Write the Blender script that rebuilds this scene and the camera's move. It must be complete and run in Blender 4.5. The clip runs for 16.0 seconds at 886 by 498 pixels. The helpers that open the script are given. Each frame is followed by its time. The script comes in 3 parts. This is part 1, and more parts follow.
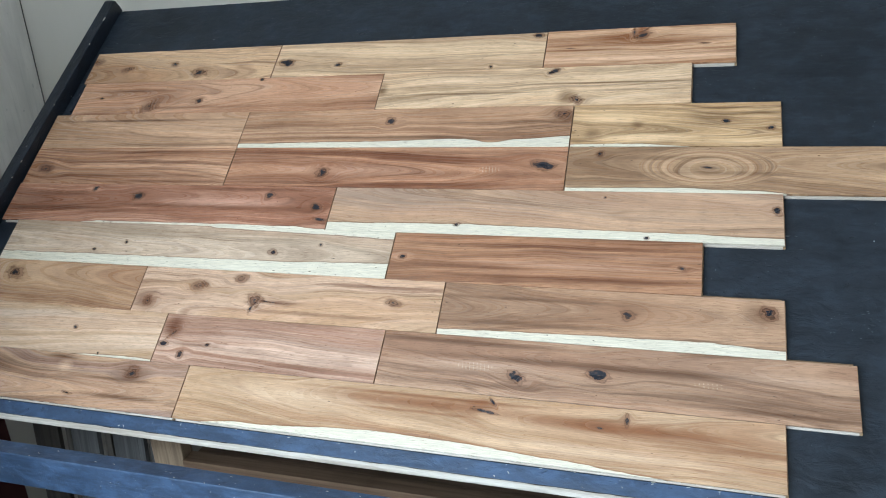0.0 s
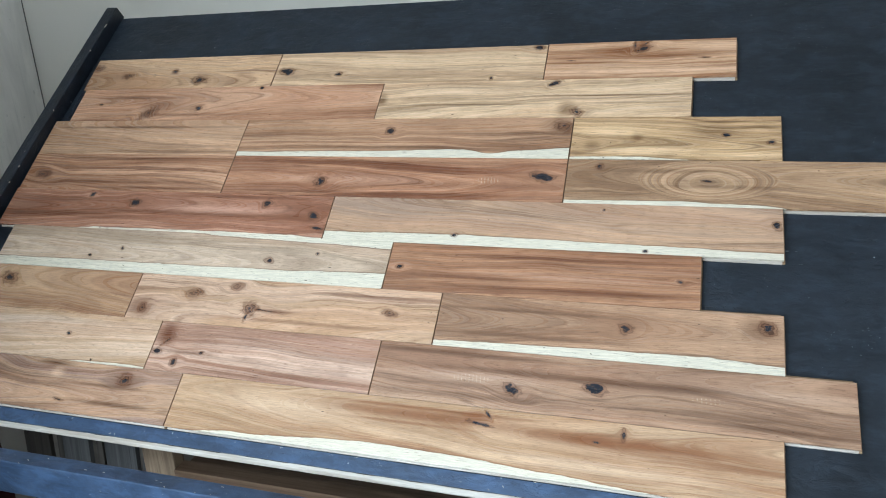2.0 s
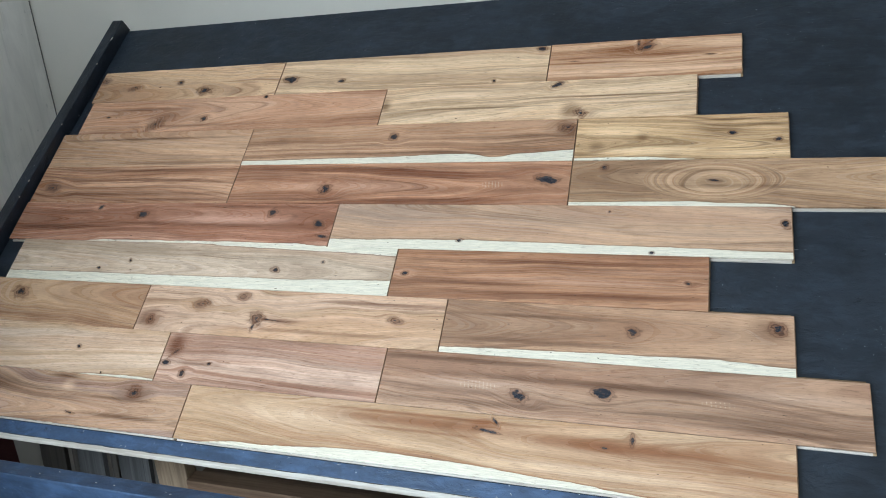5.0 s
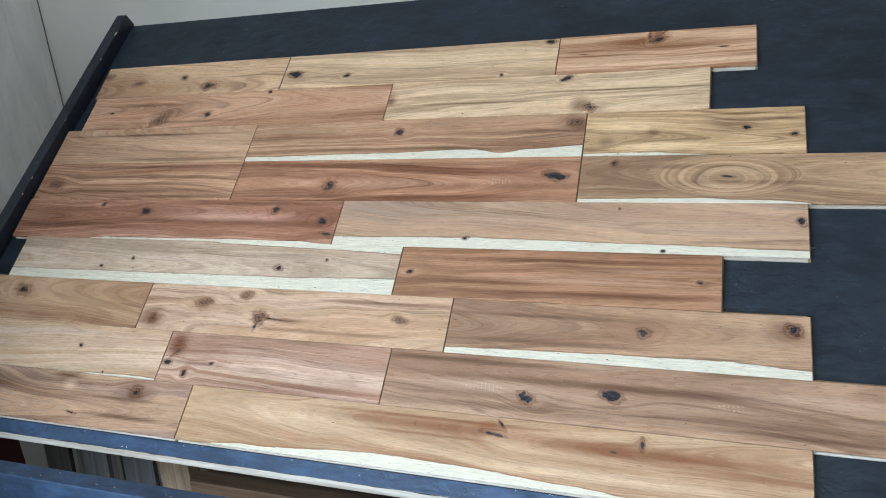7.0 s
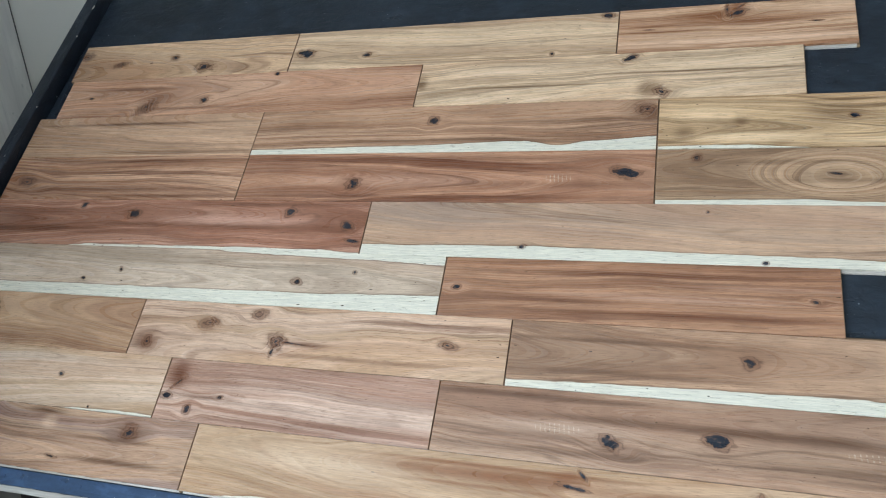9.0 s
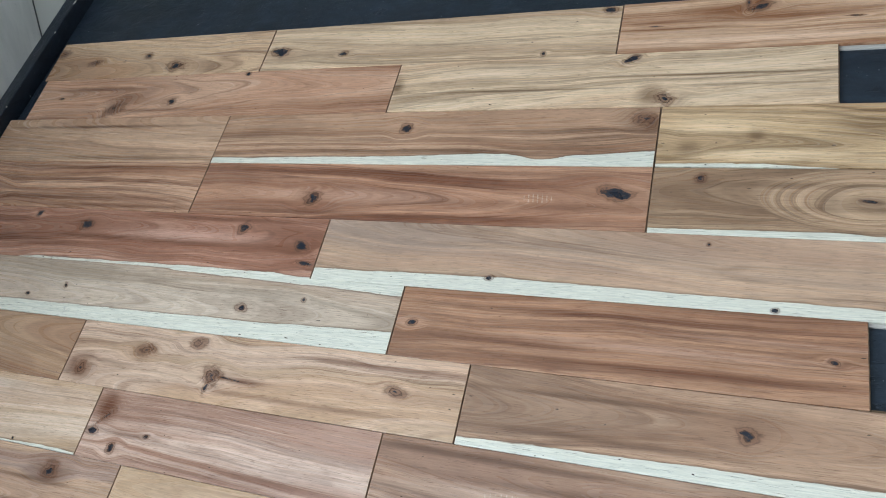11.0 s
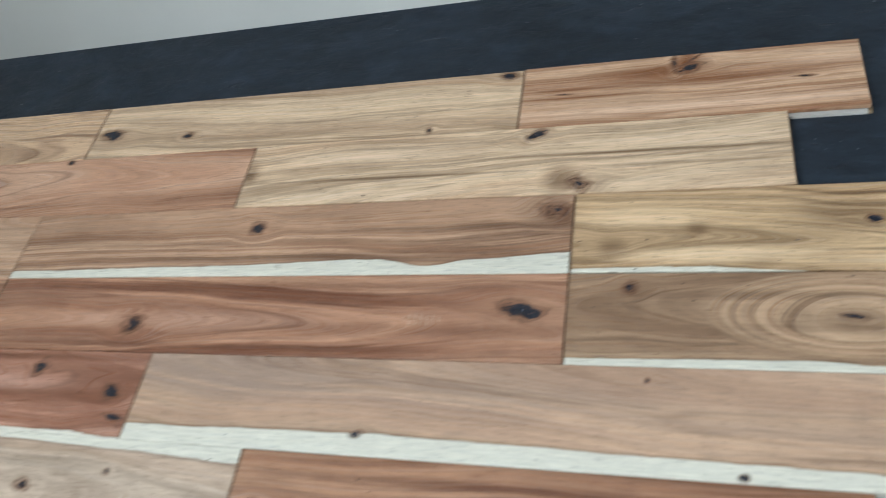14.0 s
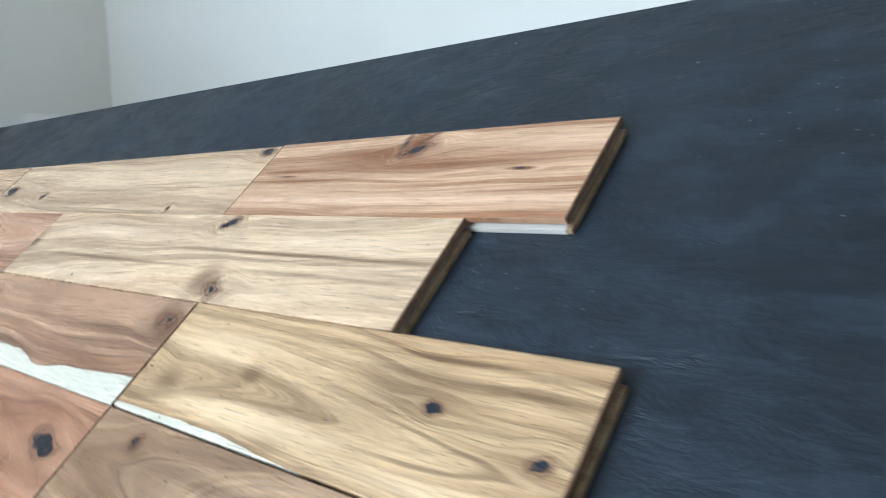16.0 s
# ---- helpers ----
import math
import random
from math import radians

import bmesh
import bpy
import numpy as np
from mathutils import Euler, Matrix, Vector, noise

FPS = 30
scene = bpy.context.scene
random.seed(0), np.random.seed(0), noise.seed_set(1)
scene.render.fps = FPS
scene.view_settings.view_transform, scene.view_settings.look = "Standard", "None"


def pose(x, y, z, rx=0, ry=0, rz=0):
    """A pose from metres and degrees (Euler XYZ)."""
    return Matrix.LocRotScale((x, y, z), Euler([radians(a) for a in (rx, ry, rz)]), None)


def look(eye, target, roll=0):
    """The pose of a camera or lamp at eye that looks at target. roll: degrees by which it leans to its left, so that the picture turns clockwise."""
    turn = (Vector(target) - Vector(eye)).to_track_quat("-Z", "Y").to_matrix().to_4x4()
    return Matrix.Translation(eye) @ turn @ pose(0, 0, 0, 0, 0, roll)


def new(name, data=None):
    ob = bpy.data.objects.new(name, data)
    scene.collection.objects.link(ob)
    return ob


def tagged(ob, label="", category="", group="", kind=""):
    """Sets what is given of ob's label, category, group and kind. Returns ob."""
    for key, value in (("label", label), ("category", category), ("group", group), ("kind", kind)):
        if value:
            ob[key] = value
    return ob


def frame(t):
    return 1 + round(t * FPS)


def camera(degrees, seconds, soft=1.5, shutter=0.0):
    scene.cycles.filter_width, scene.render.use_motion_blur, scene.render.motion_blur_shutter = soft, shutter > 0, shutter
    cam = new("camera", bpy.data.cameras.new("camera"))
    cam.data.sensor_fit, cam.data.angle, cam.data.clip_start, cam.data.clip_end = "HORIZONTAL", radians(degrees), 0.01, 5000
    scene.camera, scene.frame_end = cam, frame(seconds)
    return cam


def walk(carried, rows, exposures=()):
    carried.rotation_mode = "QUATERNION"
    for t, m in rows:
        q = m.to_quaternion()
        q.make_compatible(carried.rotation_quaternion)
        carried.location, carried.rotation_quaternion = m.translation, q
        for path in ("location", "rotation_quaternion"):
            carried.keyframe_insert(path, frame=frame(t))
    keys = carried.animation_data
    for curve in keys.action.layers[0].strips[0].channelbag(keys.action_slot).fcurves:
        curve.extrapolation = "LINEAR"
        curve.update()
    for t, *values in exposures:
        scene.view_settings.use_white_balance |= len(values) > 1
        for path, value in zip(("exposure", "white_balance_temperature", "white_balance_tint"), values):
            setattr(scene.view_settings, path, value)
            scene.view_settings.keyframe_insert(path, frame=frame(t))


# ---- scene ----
cam = camera(61.5, 16.0, soft=1.0, shutter=0.5)
PATH = [
    (0, (-0.199, -1.38, -0.312), (-0.798, 0.295, 0.602), 11.6),
    (0.5, (-0.203, -1.378, -0.309), (-0.801, 0.296, 0.608), 11.7),
    (1, (-0.205, -1.379, -0.309), (-0.802, 0.291, 0.615), 11.9),
    (1.5, (-0.202, -1.38, -0.311), (-0.799, 0.285, 0.623), 12.1),
    (2, (-0.198, -1.367, -0.312), (-0.797, 0.291, 0.634), 12.5),
    (2.5, (-0.192, -1.366, -0.305), (-0.801, 0.284, 0.647), 12.7),
    (3, (-0.185, -1.371, -0.304), (-0.802, 0.274, 0.651), 12.8),
    (3.5, (-0.181, -1.367, -0.301), (-0.81, 0.279, 0.646), 12.5),
    (4, (-0.177, -1.37, -0.301), (-0.807, 0.277, 0.642), 12.0),
    (6.5, (-0.174, -1.334, -0.273), (-0.838, 0.309, 0.654), 12.0),
    (7, (-0.175, -1.329, -0.268), (-0.847, 0.315, 0.653), 12.3),
    (7.5, (-0.227, -1.291, -0.235), (-0.898, 0.355, 0.681), 12.4),
    (8, (-0.331, -1.239, -0.184), (-0.97, 0.422, 0.727), 11.4),
    (8.5, (-0.39, -1.211, -0.163), (-1.001, 0.465, 0.741), 10.8),
    (9, (-0.394, -1.182, -0.138), (-1.003, 0.497, 0.762), 10.9),
    (9.5, (-0.378, -1.121, -0.079), (-1.013, 0.553, 0.813), 11.7),
    (12, (-0.271, -0.983, 0.028), (-1.101, 0.624, 0.881), 15.9),
    (12.5, (-0.27, -0.973, 0.037), (-1.121, 0.626, 0.884), 16.2),
    (13, (-0.314, -0.926, 0.082), (-1.123, 0.667, 0.98), 15.2),
    (13.5, (-0.37, -0.864, 0.162), (-1.049, 0.732, 1.158), 11.9),
    (14, (-0.313, -0.763, 0.241), (-0.924, 0.813, 1.311), 10.6),
    (14.5, (-0.134, -0.642, 0.386), (-0.842, 0.899, 1.445), 13.8),
    (15, (-0.024, -0.510, 0.504), (-0.916, 0.951, 1.539), 17.9),
    (15.5, (0.073, -0.419, 0.595), (-1.010, 0.893, 1.646), 23.9),
    (16, (0.204, -0.336, 0.625), (-1.098, 0.795, 1.638), 33.1),
]
BOARD = pose(0, 0, 0.68, -49, 0, 0)  # the display panel's own frame: x along the planks, z up the slope, y into the panel
walk(cam, [(t, BOARD @ look(eye, target, roll)) for t, eye, target, roll in PATH],
     exposures=[(0.0, 0.0, 6300, 10), (4.0, -0.06, 6300, 10), (7.0, -0.08, 6250, 10), (9.5, -0.24, 6100, 9.5), (12.5, -0.28, 5900, 8.5), (14.0, -0.24, 6200, 10), (15.0, 0.03, 6150, 10), (16.0, 0.45, 5850, 8.5)])

# ---- light ----
world = bpy.data.worlds.new("sky")
scene.world = world
world.use_nodes = True
sky = world.node_tree.nodes.new("ShaderNodeTexSky")
sky.sky_type, sky.sun_disc, sky.sun_elevation, sky.sun_rotation = "NISHITA", False, radians(40), radians(200)
world.node_tree.links.new(sky.outputs[0], world.node_tree.nodes["Background"].inputs[0])
world.node_tree.nodes["Background"].inputs[1].default_value = 0.12


def window_light(name, m, width, height, power, colour):
    lamp = bpy.data.lights.new(name, "AREA")
    lamp.shape, lamp.size, lamp.size_y, lamp.energy, lamp.color = "RECTANGLE", width, height, power, colour
    new(name, lamp).matrix_world = m


window_light("window_light_side", look((-2.68, -2.4, 1.76), (0, -2.1, 1.5)), 1.06, 1.48, 75, (0.64, 0.82, 1.0))
window_light("window_light_front", look((-1.7, -3.45, 1.73), (-1.6, 0, 1.4)), 1.55, 1.5, 200, (0.70, 0.86, 1.0))


# ---- material helpers ----
class Nodes:
    """A thin shorthand for building node trees."""

    def __init__(self, tree):
        self.tree = tree

    def put(self, socket, value):
        if isinstance(value, bpy.types.NodeSocket):
            self.tree.links.new(value, socket)
        elif value is not None:
            socket.default_value = value

    def math(self, op, a, b=None, c=None, clamp=False):
        n = self.tree.nodes.new("ShaderNodeMath")
        n.operation, n.use_clamp = op, clamp
        for s, v in zip(n.inputs, (a, b, c)):
            self.put(s, v)
        return n.outputs[0]

    def vec(self, x, y, z):
        n = self.tree.nodes.new("ShaderNodeCombineXYZ")
        for s, v in zip(n.inputs, (x, y, z)):
            self.put(s, v)
        return n.outputs[0]

    def noise(self, vector, scale=1.0, detail=2.0, rough=0.5, distortion=0.0):
        n = self.tree.nodes.new("ShaderNodeTexNoise")
        self.put(n.inputs["Vector"], vector)
        n.inputs["Scale"].default_value, n.inputs["Detail"].default_value = scale, detail
        n.inputs["Roughness"].default_value, n.inputs["Distortion"].default_value = rough, distortion
        return n.outputs["Fac"]

    def cells(self, vector, scale, feature="F1", output="Distance"):
        n = self.tree.nodes.new("ShaderNodeTexVoronoi")
        n.feature = feature
        self.put(n.inputs["Vector"], vector)
        n.inputs["Scale"].default_value = scale
        return n.outputs[output]

    def span(self, value, a, b, lo=0.0, hi=1.0):
        n = self.tree.nodes.new("ShaderNodeMapRange")
        n.interpolation_type = "SMOOTHSTEP"
        for s, v in zip(n.inputs[:5], (value, a, b, lo, hi)):
            self.put(s, v)
        return n.outputs[0]

    def mix(self, fac, a, b, kind="MIX"):
        n = self.tree.nodes.new("ShaderNodeMix")
        n.data_type, n.blend_type, n.clamp_factor = "RGBA", kind, True
        for s, v in zip((n.inputs[0], n.inputs[6], n.inputs[7]), (fac, a, b)):
            self.put(s, (*v, 1) if isinstance(v, tuple) and len(v) == 3 else v)
        return n.outputs[2]

    def bump(self, height, strength, distance, normal=None):
        n = self.tree.nodes.new("ShaderNodeBump")
        n.inputs["Strength"].default_value, n.inputs["Distance"].default_value = strength, distance
        self.put(n.inputs["Height"], height)
        self.put(n.inputs["Normal"], normal)
        return n.outputs[0]

    def local(self):
        n = self.tree.nodes.new("ShaderNodeTexCoord")
        s = self.tree.nodes.new("ShaderNodeSeparateXYZ")
        self.tree.links.new(n.outputs["Object"], s.inputs[0])
        return n.outputs["Object"], s.outputs[0], s.outputs[1], s.outputs[2]

    def chance(self):
        return self.tree.nodes.new("ShaderNodeObjectInfo").outputs["Random"]


def material(name):
    m = bpy.data.materials.new(name)
    m.use_nodes = True
    return m, Nodes(m.node_tree), m.node_tree.nodes["Principled BSDF"]


def shade(g, bsdf, colour, rough, normal=None, level=0.5):
    g.put(bsdf.inputs["Base Color"], (*colour, 1) if isinstance(colour, tuple) else colour)
    g.put(bsdf.inputs["Roughness"], rough)
    g.put(bsdf.inputs["Normal"], normal)
    bsdf.inputs["Specular IOR Level"].default_value = level


def knot_group():
    """Distance from a knot, in its own radii, and how strongly the grain bends round it."""
    t = bpy.data.node_groups.new("knot", "ShaderNodeTree")
    for n in ("X", "Z", "Cx", "Cz", "Rx", "Rz", "Slope"):
        t.interface.new_socket(n, in_out="INPUT", socket_type="NodeSocketFloat")
    for n in ("Distance", "Bend", "Shift", "Ragged"):
        t.interface.new_socket(n, in_out="OUTPUT", socket_type="NodeSocketFloat")
    g = Nodes(t)
    i, o = t.nodes.new("NodeGroupInput").outputs, t.nodes.new("NodeGroupOutput").inputs
    off = g.math("SUBTRACT", i[0], i[2])
    dx = g.math("DIVIDE", off, i[4])
    raw = g.math("SUBTRACT", g.math("SUBTRACT", i[1], i[3]), g.math("MULTIPLY", off, i[6]))
    dz = g.math("DIVIDE", raw, i[5])
    d = g.math("SQRT", g.math("ADD", g.math("MULTIPLY", dx, dx), g.math("MULTIPLY", dz, dz)))
    lobes = g.noise(g.vec(g.math("MULTIPLY", i[0], 45), i[3], g.math("MULTIPLY", i[1], 80)), 1.0, 2, 0.5)
    d = g.math("ADD", d, g.math("MULTIPLY", g.math("SUBTRACT", lobes, 0.5), 1.7))
    wide = g.math("ADD", g.math("POWER", g.math("DIVIDE", dx, 3.2), 2.0), g.math("POWER", g.math("DIVIDE", dz, 2.1), 2.0))
    bend = g.span(wide, 2.4, 0.0)
    shift = g.math("MULTIPLY", g.math("MULTIPLY", raw, bend), -0.85)
    place = g.vec(g.math("MULTIPLY", i[0], 85), i[2], g.math("MULTIPLY", i[1], 135))
    ragged = g.math("ADD", d, g.math("MULTIPLY", g.math("SUBTRACT", g.noise(place, 1.0, 5, 0.7), 0.5), 1.5))
    for s, v in zip(o, (d, bend, shift, ragged)):
        g.put(s, v)
    return t


KNOT = knot_group()
SAP = (0.68, 0.60, 0.46)


def acacia(name, seed, light, mid, streak, streaks=0.5, wander=0.03, sap=(), knots=(), rings=None, stains=(), pale=(), sap_top=(), chatter=(), pith=None):
    """Lacquered acacia: growth rings cut along the trunk, bent round the knots, darker heartwood streaks, cream sapwood along an edge.
    pith: (height, depth, slope) of the trunk's heart under the board; sap, sap_top: (x, width) along the lower and upper edge;
    knots: (x, z, rx, rz, darkness); rings: (x, z, rx, rz) of a flame figure; stains, pale: soft darker and lighter patches (x, z, rx, rz, strength)."""
    m, g, bsdf = material(name)
    light, mid, streak = (tuple(k * c * w for c, w in zip(t, (1.0, 0.948, 0.958))) for k, t in ((1.08, light), (0.90, mid), (0.78, streak)))
    _, x, _, z = g.local()
    s = seed * 7.31
    rnd = random.Random(seed * 31 + 5)
    heart, depth, slope = pith or (rnd.uniform(-0.05, 0.17), rnd.uniform(0.03, 0.07), rnd.choice((-1, 1)) * rnd.uniform(0.015, 0.05))

    def times(a, k):
        return g.math("MULTIPLY", a, k)

    def patch(px, pz, prx, prz):
        sx, sz = g.math("DIVIDE", g.math("SUBTRACT", x, px), prx), g.math("DIVIDE", g.math("SUBTRACT", z, pz), prz)
        return g.span(g.math("SQRT", g.math("ADD", times(sx, sx), times(sz, sz))), 1.6, 0.1)

    near = []
    shift = 0.0
    for kx, kz, rx, rz, dark, *tilt in knots:
        n = g.tree.nodes.new("ShaderNodeGroup")
        n.node_tree = KNOT
        for socket, v in zip(n.inputs, (x, z, kx, kz, rx, rz, tilt[0] if tilt else 0.18 * math.sin(seed * 5 + kx * 60))):
            g.put(socket, v)
        shift = g.math("ADD", n.outputs[2], shift)
        near.append((n.outputs[0], n.outputs[1], n.outputs[3], dark))
    drift = g.math("SUBTRACT", g.noise(g.vec(times(x, 2.2), s, times(z, 5.0)), 1.0, 2, 0.4), 0.5)
    ripple = g.math("SUBTRACT", g.noise(g.vec(times(x, 9.0), s + 1.0, times(z, 14.0)), 1.0, 2, 0.5), 0.5)
    f = g.math("ADD", g.math("ADD", z, shift), g.math("ADD", times(drift, wander * 1.9), times(ripple, wander * 0.16)))
    deep = g.math("ADD", depth + (0.06 if slope < 0 else 0.0), times(x, slope))
    off = g.math("SUBTRACT", f, heart)
    f = g.math("SQRT", g.math("ADD", times(deep, deep), times(off, off)))
    if rings:
        rx_, rz_ = g.math("DIVIDE", g.math("SUBTRACT", x, rings[0]), rings[2]), g.math("DIVIDE", g.math("SUBTRACT", z, rings[1]), rings[3])
        rd = g.math("SQRT", g.math("ADD", times(rx_, rx_), times(rz_, rz_)))
        n = g.tree.nodes.new("ShaderNodeMix")
        g.put(n.inputs[0], g.span(rd, 1.7, 0.8)), g.put(n.inputs[2], f), g.put(n.inputs[3], g.math("ADD", times(rd, 0.019), times(drift, 0.08)))
        f = n.outputs[0]
    broad = g.noise(g.vec(times(x, 0.7), s, times(f, 34)), 1.0, 2, 0.5)
    bands = g.noise(g.vec(times(x, 0.9), s + 3.0, times(f, 95)), 1.0, 3, 0.55)
    hue = g.noise(g.vec(times(x, 1.1), s + 6.0, times(f, 42)), 1.0, 2, 0.5)
    lines = g.noise(g.vec(times(x, 3.0), s + 5.0, times(f, 420)), 1.0, 3, 0.6)
    fibre = g.noise(g.vec(times(x, 26), s + 9.0, times(z, 640)), 1.0, 3, 0.65)
    pores = g.noise(g.vec(times(x, 48), s + 13.0, times(z, 900)), 1.0, 2, 0.5)
    blot = g.noise(g.vec(times(x, 5.0), s + 11.0, times(z, 16)), 1.0, 4, 0.6)
    mottle = g.noise(g.vec(times(x, 22), s + 14.0, times(z, 70)), 1.0, 3, 0.6, 0.4)

    def ring_line(value, level, width):
        return g.span(g.math("ABSOLUTE", g.math("SUBTRACT", value, level)), width, width * 0.15)

    bright = tuple(min(0.88, c * 1.22) for c in light)
    dark = tuple(c * 0.72 for c in streak)
    cream_heart = tuple(min(0.85, c * 1.12 + 0.05) for c in light)
    zone = g.span(g.noise(g.vec(times(x, 1.5), s + 17.0, times(f, 24)), 1.0, 2, 0.5), 0.42, 0.60, 0.2, 1.0)
    colour = g.mix(g.span(broad, 0.40, 0.60), light, mid)
    colour = g.mix(times(g.span(hue, 0.52, 0.64), 0.45), colour, (mid[0] * 1.04, mid[1] * 0.88, mid[2] * 0.78))
    colour = g.mix(times(times(g.span(bands, 0.53, 0.62), zone), min(1.0, streaks * 1.1)), colour, streak)
    colour = g.mix(times(g.span(bands, 0.46, 0.37), 0.55), colour, bright)
    colour = g.mix(times(times(ring_line(bands, 0.555, 0.028), zone), 0.26 + 0.66 * streaks), colour, dark)
    colour = g.mix(times(times(ring_line(hue, 0.50, 0.022), g.span(blot, 0.36, 0.56)), 0.20 + 0.50 * streaks), colour, dark)
    colour = g.mix(times(times(g.span(lines, 0.54, 0.66), zone), 0.16 + 0.30 * streaks), colour, dark)
    colour = g.mix(times(g.span(lines, 0.45, 0.34), 0.30), colour, bright)
    colour = g.mix(0.16, colour, g.mix(g.span(blot, 0.34, 0.66), tuple(c * 0.5 for c in mid), bright))
    colour = g.mix(times(g.span(mottle, 0.52, 0.70), 0.22), colour, tuple(c * 0.68 for c in mid))
    for px, pz, prx, prz, strength in stains:
        fall = times(patch(px, pz, prx, prz), g.span(bands, 0.34, 0.56, 0.55, 1.0))
        colour = g.mix(times(fall, min(0.95, strength * 1.6)), colour, tuple(c * 0.72 for c in streak))
    for px, pz, prx, prz, strength in pale:
        fall = times(patch(px, pz, prx, prz), g.span(bands, 0.62, 0.42, 0.6, 1.0))
        colour = g.mix(times(fall, min(0.95, strength * 1.2)), colour, cream_heart)
    for points, low in ((sap, True), (sap_top, False)):
        if not points:
            continue
        edge = points[0][1]
        for (xa, wa), (xb, wb) in zip(points, points[1:]):
            edge = g.math("ADD", edge, g.span(x, xa, xb, 0.0, wb - wa))
        rough = g.math("SUBTRACT", g.noise(g.vec(times(x, 16.0), s + 2.0, 0.0), 1.0, 3, 0.55), 0.5)
        edge = g.math("ADD", edge, g.math("ADD", times(rough, 0.005), times(g.math("SUBTRACT", lines, 0.5), 0.004)))
        gap = g.math("SUBTRACT", z if low else g.math("SUBTRACT", 0.1195, z), edge)
        colour = g.mix(times(g.span(gap, 0.004, 0.0004), times(g.span(gap, -0.0004, 0.0004), 0.55)), colour, dark)
        cream = g.mix(g.span(lines, 0.45, 0.7), SAP, tuple(c * 0.95 for c in SAP))
        colour = g.mix(times(g.span(gap, 0.0005, -0.0005), 0.94), colour, cream)
    for px, pz, prx, prz in chatter:  # planer chatter: short pale nicks across the grain
        sx, sz = g.math("DIVIDE", g.math("SUBTRACT", x, px), prx), g.math("DIVIDE", g.math("SUBTRACT", z, pz), prz)
        fall = g.span(g.math("ADD", times(sx, sx), times(sz, sz)), 1.0, 0.5)
        nick = times(g.span(g.math("SINE", times(g.math("ADD", x, times(z, 0.12)), 820)), 0.55, 0.9), g.span(fibre, 0.42, 0.55))
        colour = g.mix(times(times(fall, nick), 0.45), colour, (0.66, 0.55, 0.40))
    fine = g.span(fibre, 0.30, 0.70, 0.87, 1.12)
    colour = g.mix(1.0, colour, g.vec(fine, fine, fine), "MULTIPLY")
    colour = g.mix(times(g.span(pores, 0.60, 0.70), 0.46), colour, tuple(c * 0.6 for c in streak))
    pit = g.noise(g.vec(times(x, 75), s + 4.0, times(z, 240)), 1.0, 1, 0.5)
    colour = g.mix(g.span(pit, 0.785, 0.81), colour, (0.06, 0.03, 0.015))
    hollow = 0.0
    for d, bend, ragged, darkness in near:
        colour = g.mix(times(g.span(ragged, 2.2 - 0.5 * darkness, 0.45), 0.76), colour, (0.15, 0.058, 0.026))
        ring = times(g.span(g.math("SINE", times(g.math("ADD", times(ragged, 0.55), times(d, 0.45)), 12.0)), 0.0, 0.6), times(g.span(d, 1.6, 0.7), 0.62 + 0.25 * darkness))
        colour = g.mix(ring, colour, (0.060, 0.025, 0.012))
        core = g.span(ragged, 0.12 + 0.70 * darkness, 0.07 + 0.58 * darkness)
        speck = g.span(g.noise(g.vec(times(x, 260), s, times(z, 330)), 1.0, 2), 0.54, 0.64)
        colour = g.mix(core, colour, g.mix(times(speck, 0.6), (0.012, 0.014, 0.020), (0.12, 0.062, 0.036)))
        hollow = g.math("ADD", hollow, times(core, darkness))
    height = g.math("ADD", times(fibre, 0.35), g.math("ADD", times(lines, 0.5), times(hollow, -1.2)))
    sway = g.noise(g.vec(times(x, 5), s, times(z, 22)), 1.0, 2, 0.5)
    normal = g.bump(sway, 0.10, 0.004, g.bump(height, 0.20, 0.0006))
    shade(g, bsdf, colour, g.span(lines, 0.3, 0.7, 0.22, 0.33), normal, 0.45)
    return m


def raw_wood(name, light, dark, scale=1.0, axis=0):
    m, g, bsdf = material(name)
    _, *xyz = g.local()
    along, a, b = xyz[axis], xyz[(axis + 1) % 3], xyz[(axis + 2) % 3]
    r = g.math("MULTIPLY", g.chance(), 37.0)
    n = g.noise(g.vec(g.math("ADD", g.math("MULTIPLY", along, 3 * scale), r), g.math("MULTIPLY", a, 90 * scale), g.math("MULTIPLY", b, 90 * scale)), 1.0, 4, 0.6)
    fine = g.noise(g.vec(g.math("ADD", g.math("MULTIPLY", along, 30 * scale), r), g.math("MULTIPLY", a, 500 * scale), g.math("MULTIPLY", b, 500 * scale)), 1.0, 3, 0.6)
    blot = g.noise(g.vec(g.math("MULTIPLY", along, 6), r, g.math("MULTIPLY", b, 9)), 1.0, 3, 0.55)
    colour = g.mix(g.span(n, 0.38, 0.66), light, dark)
    colour = g.mix(g.math("MULTIPLY", g.span(fine, 0.5, 0.75), 0.45), colour, tuple(c * 0.6 for c in dark))
    colour = g.mix(g.math("MULTIPLY", g.span(blot, 0.5, 0.75), 0.35), colour, tuple(c * 0.7 for c in dark))
    shade(g, bsdf, colour, 0.62, g.bump(fine, 0.3, 0.0008), 0.3)
    return m


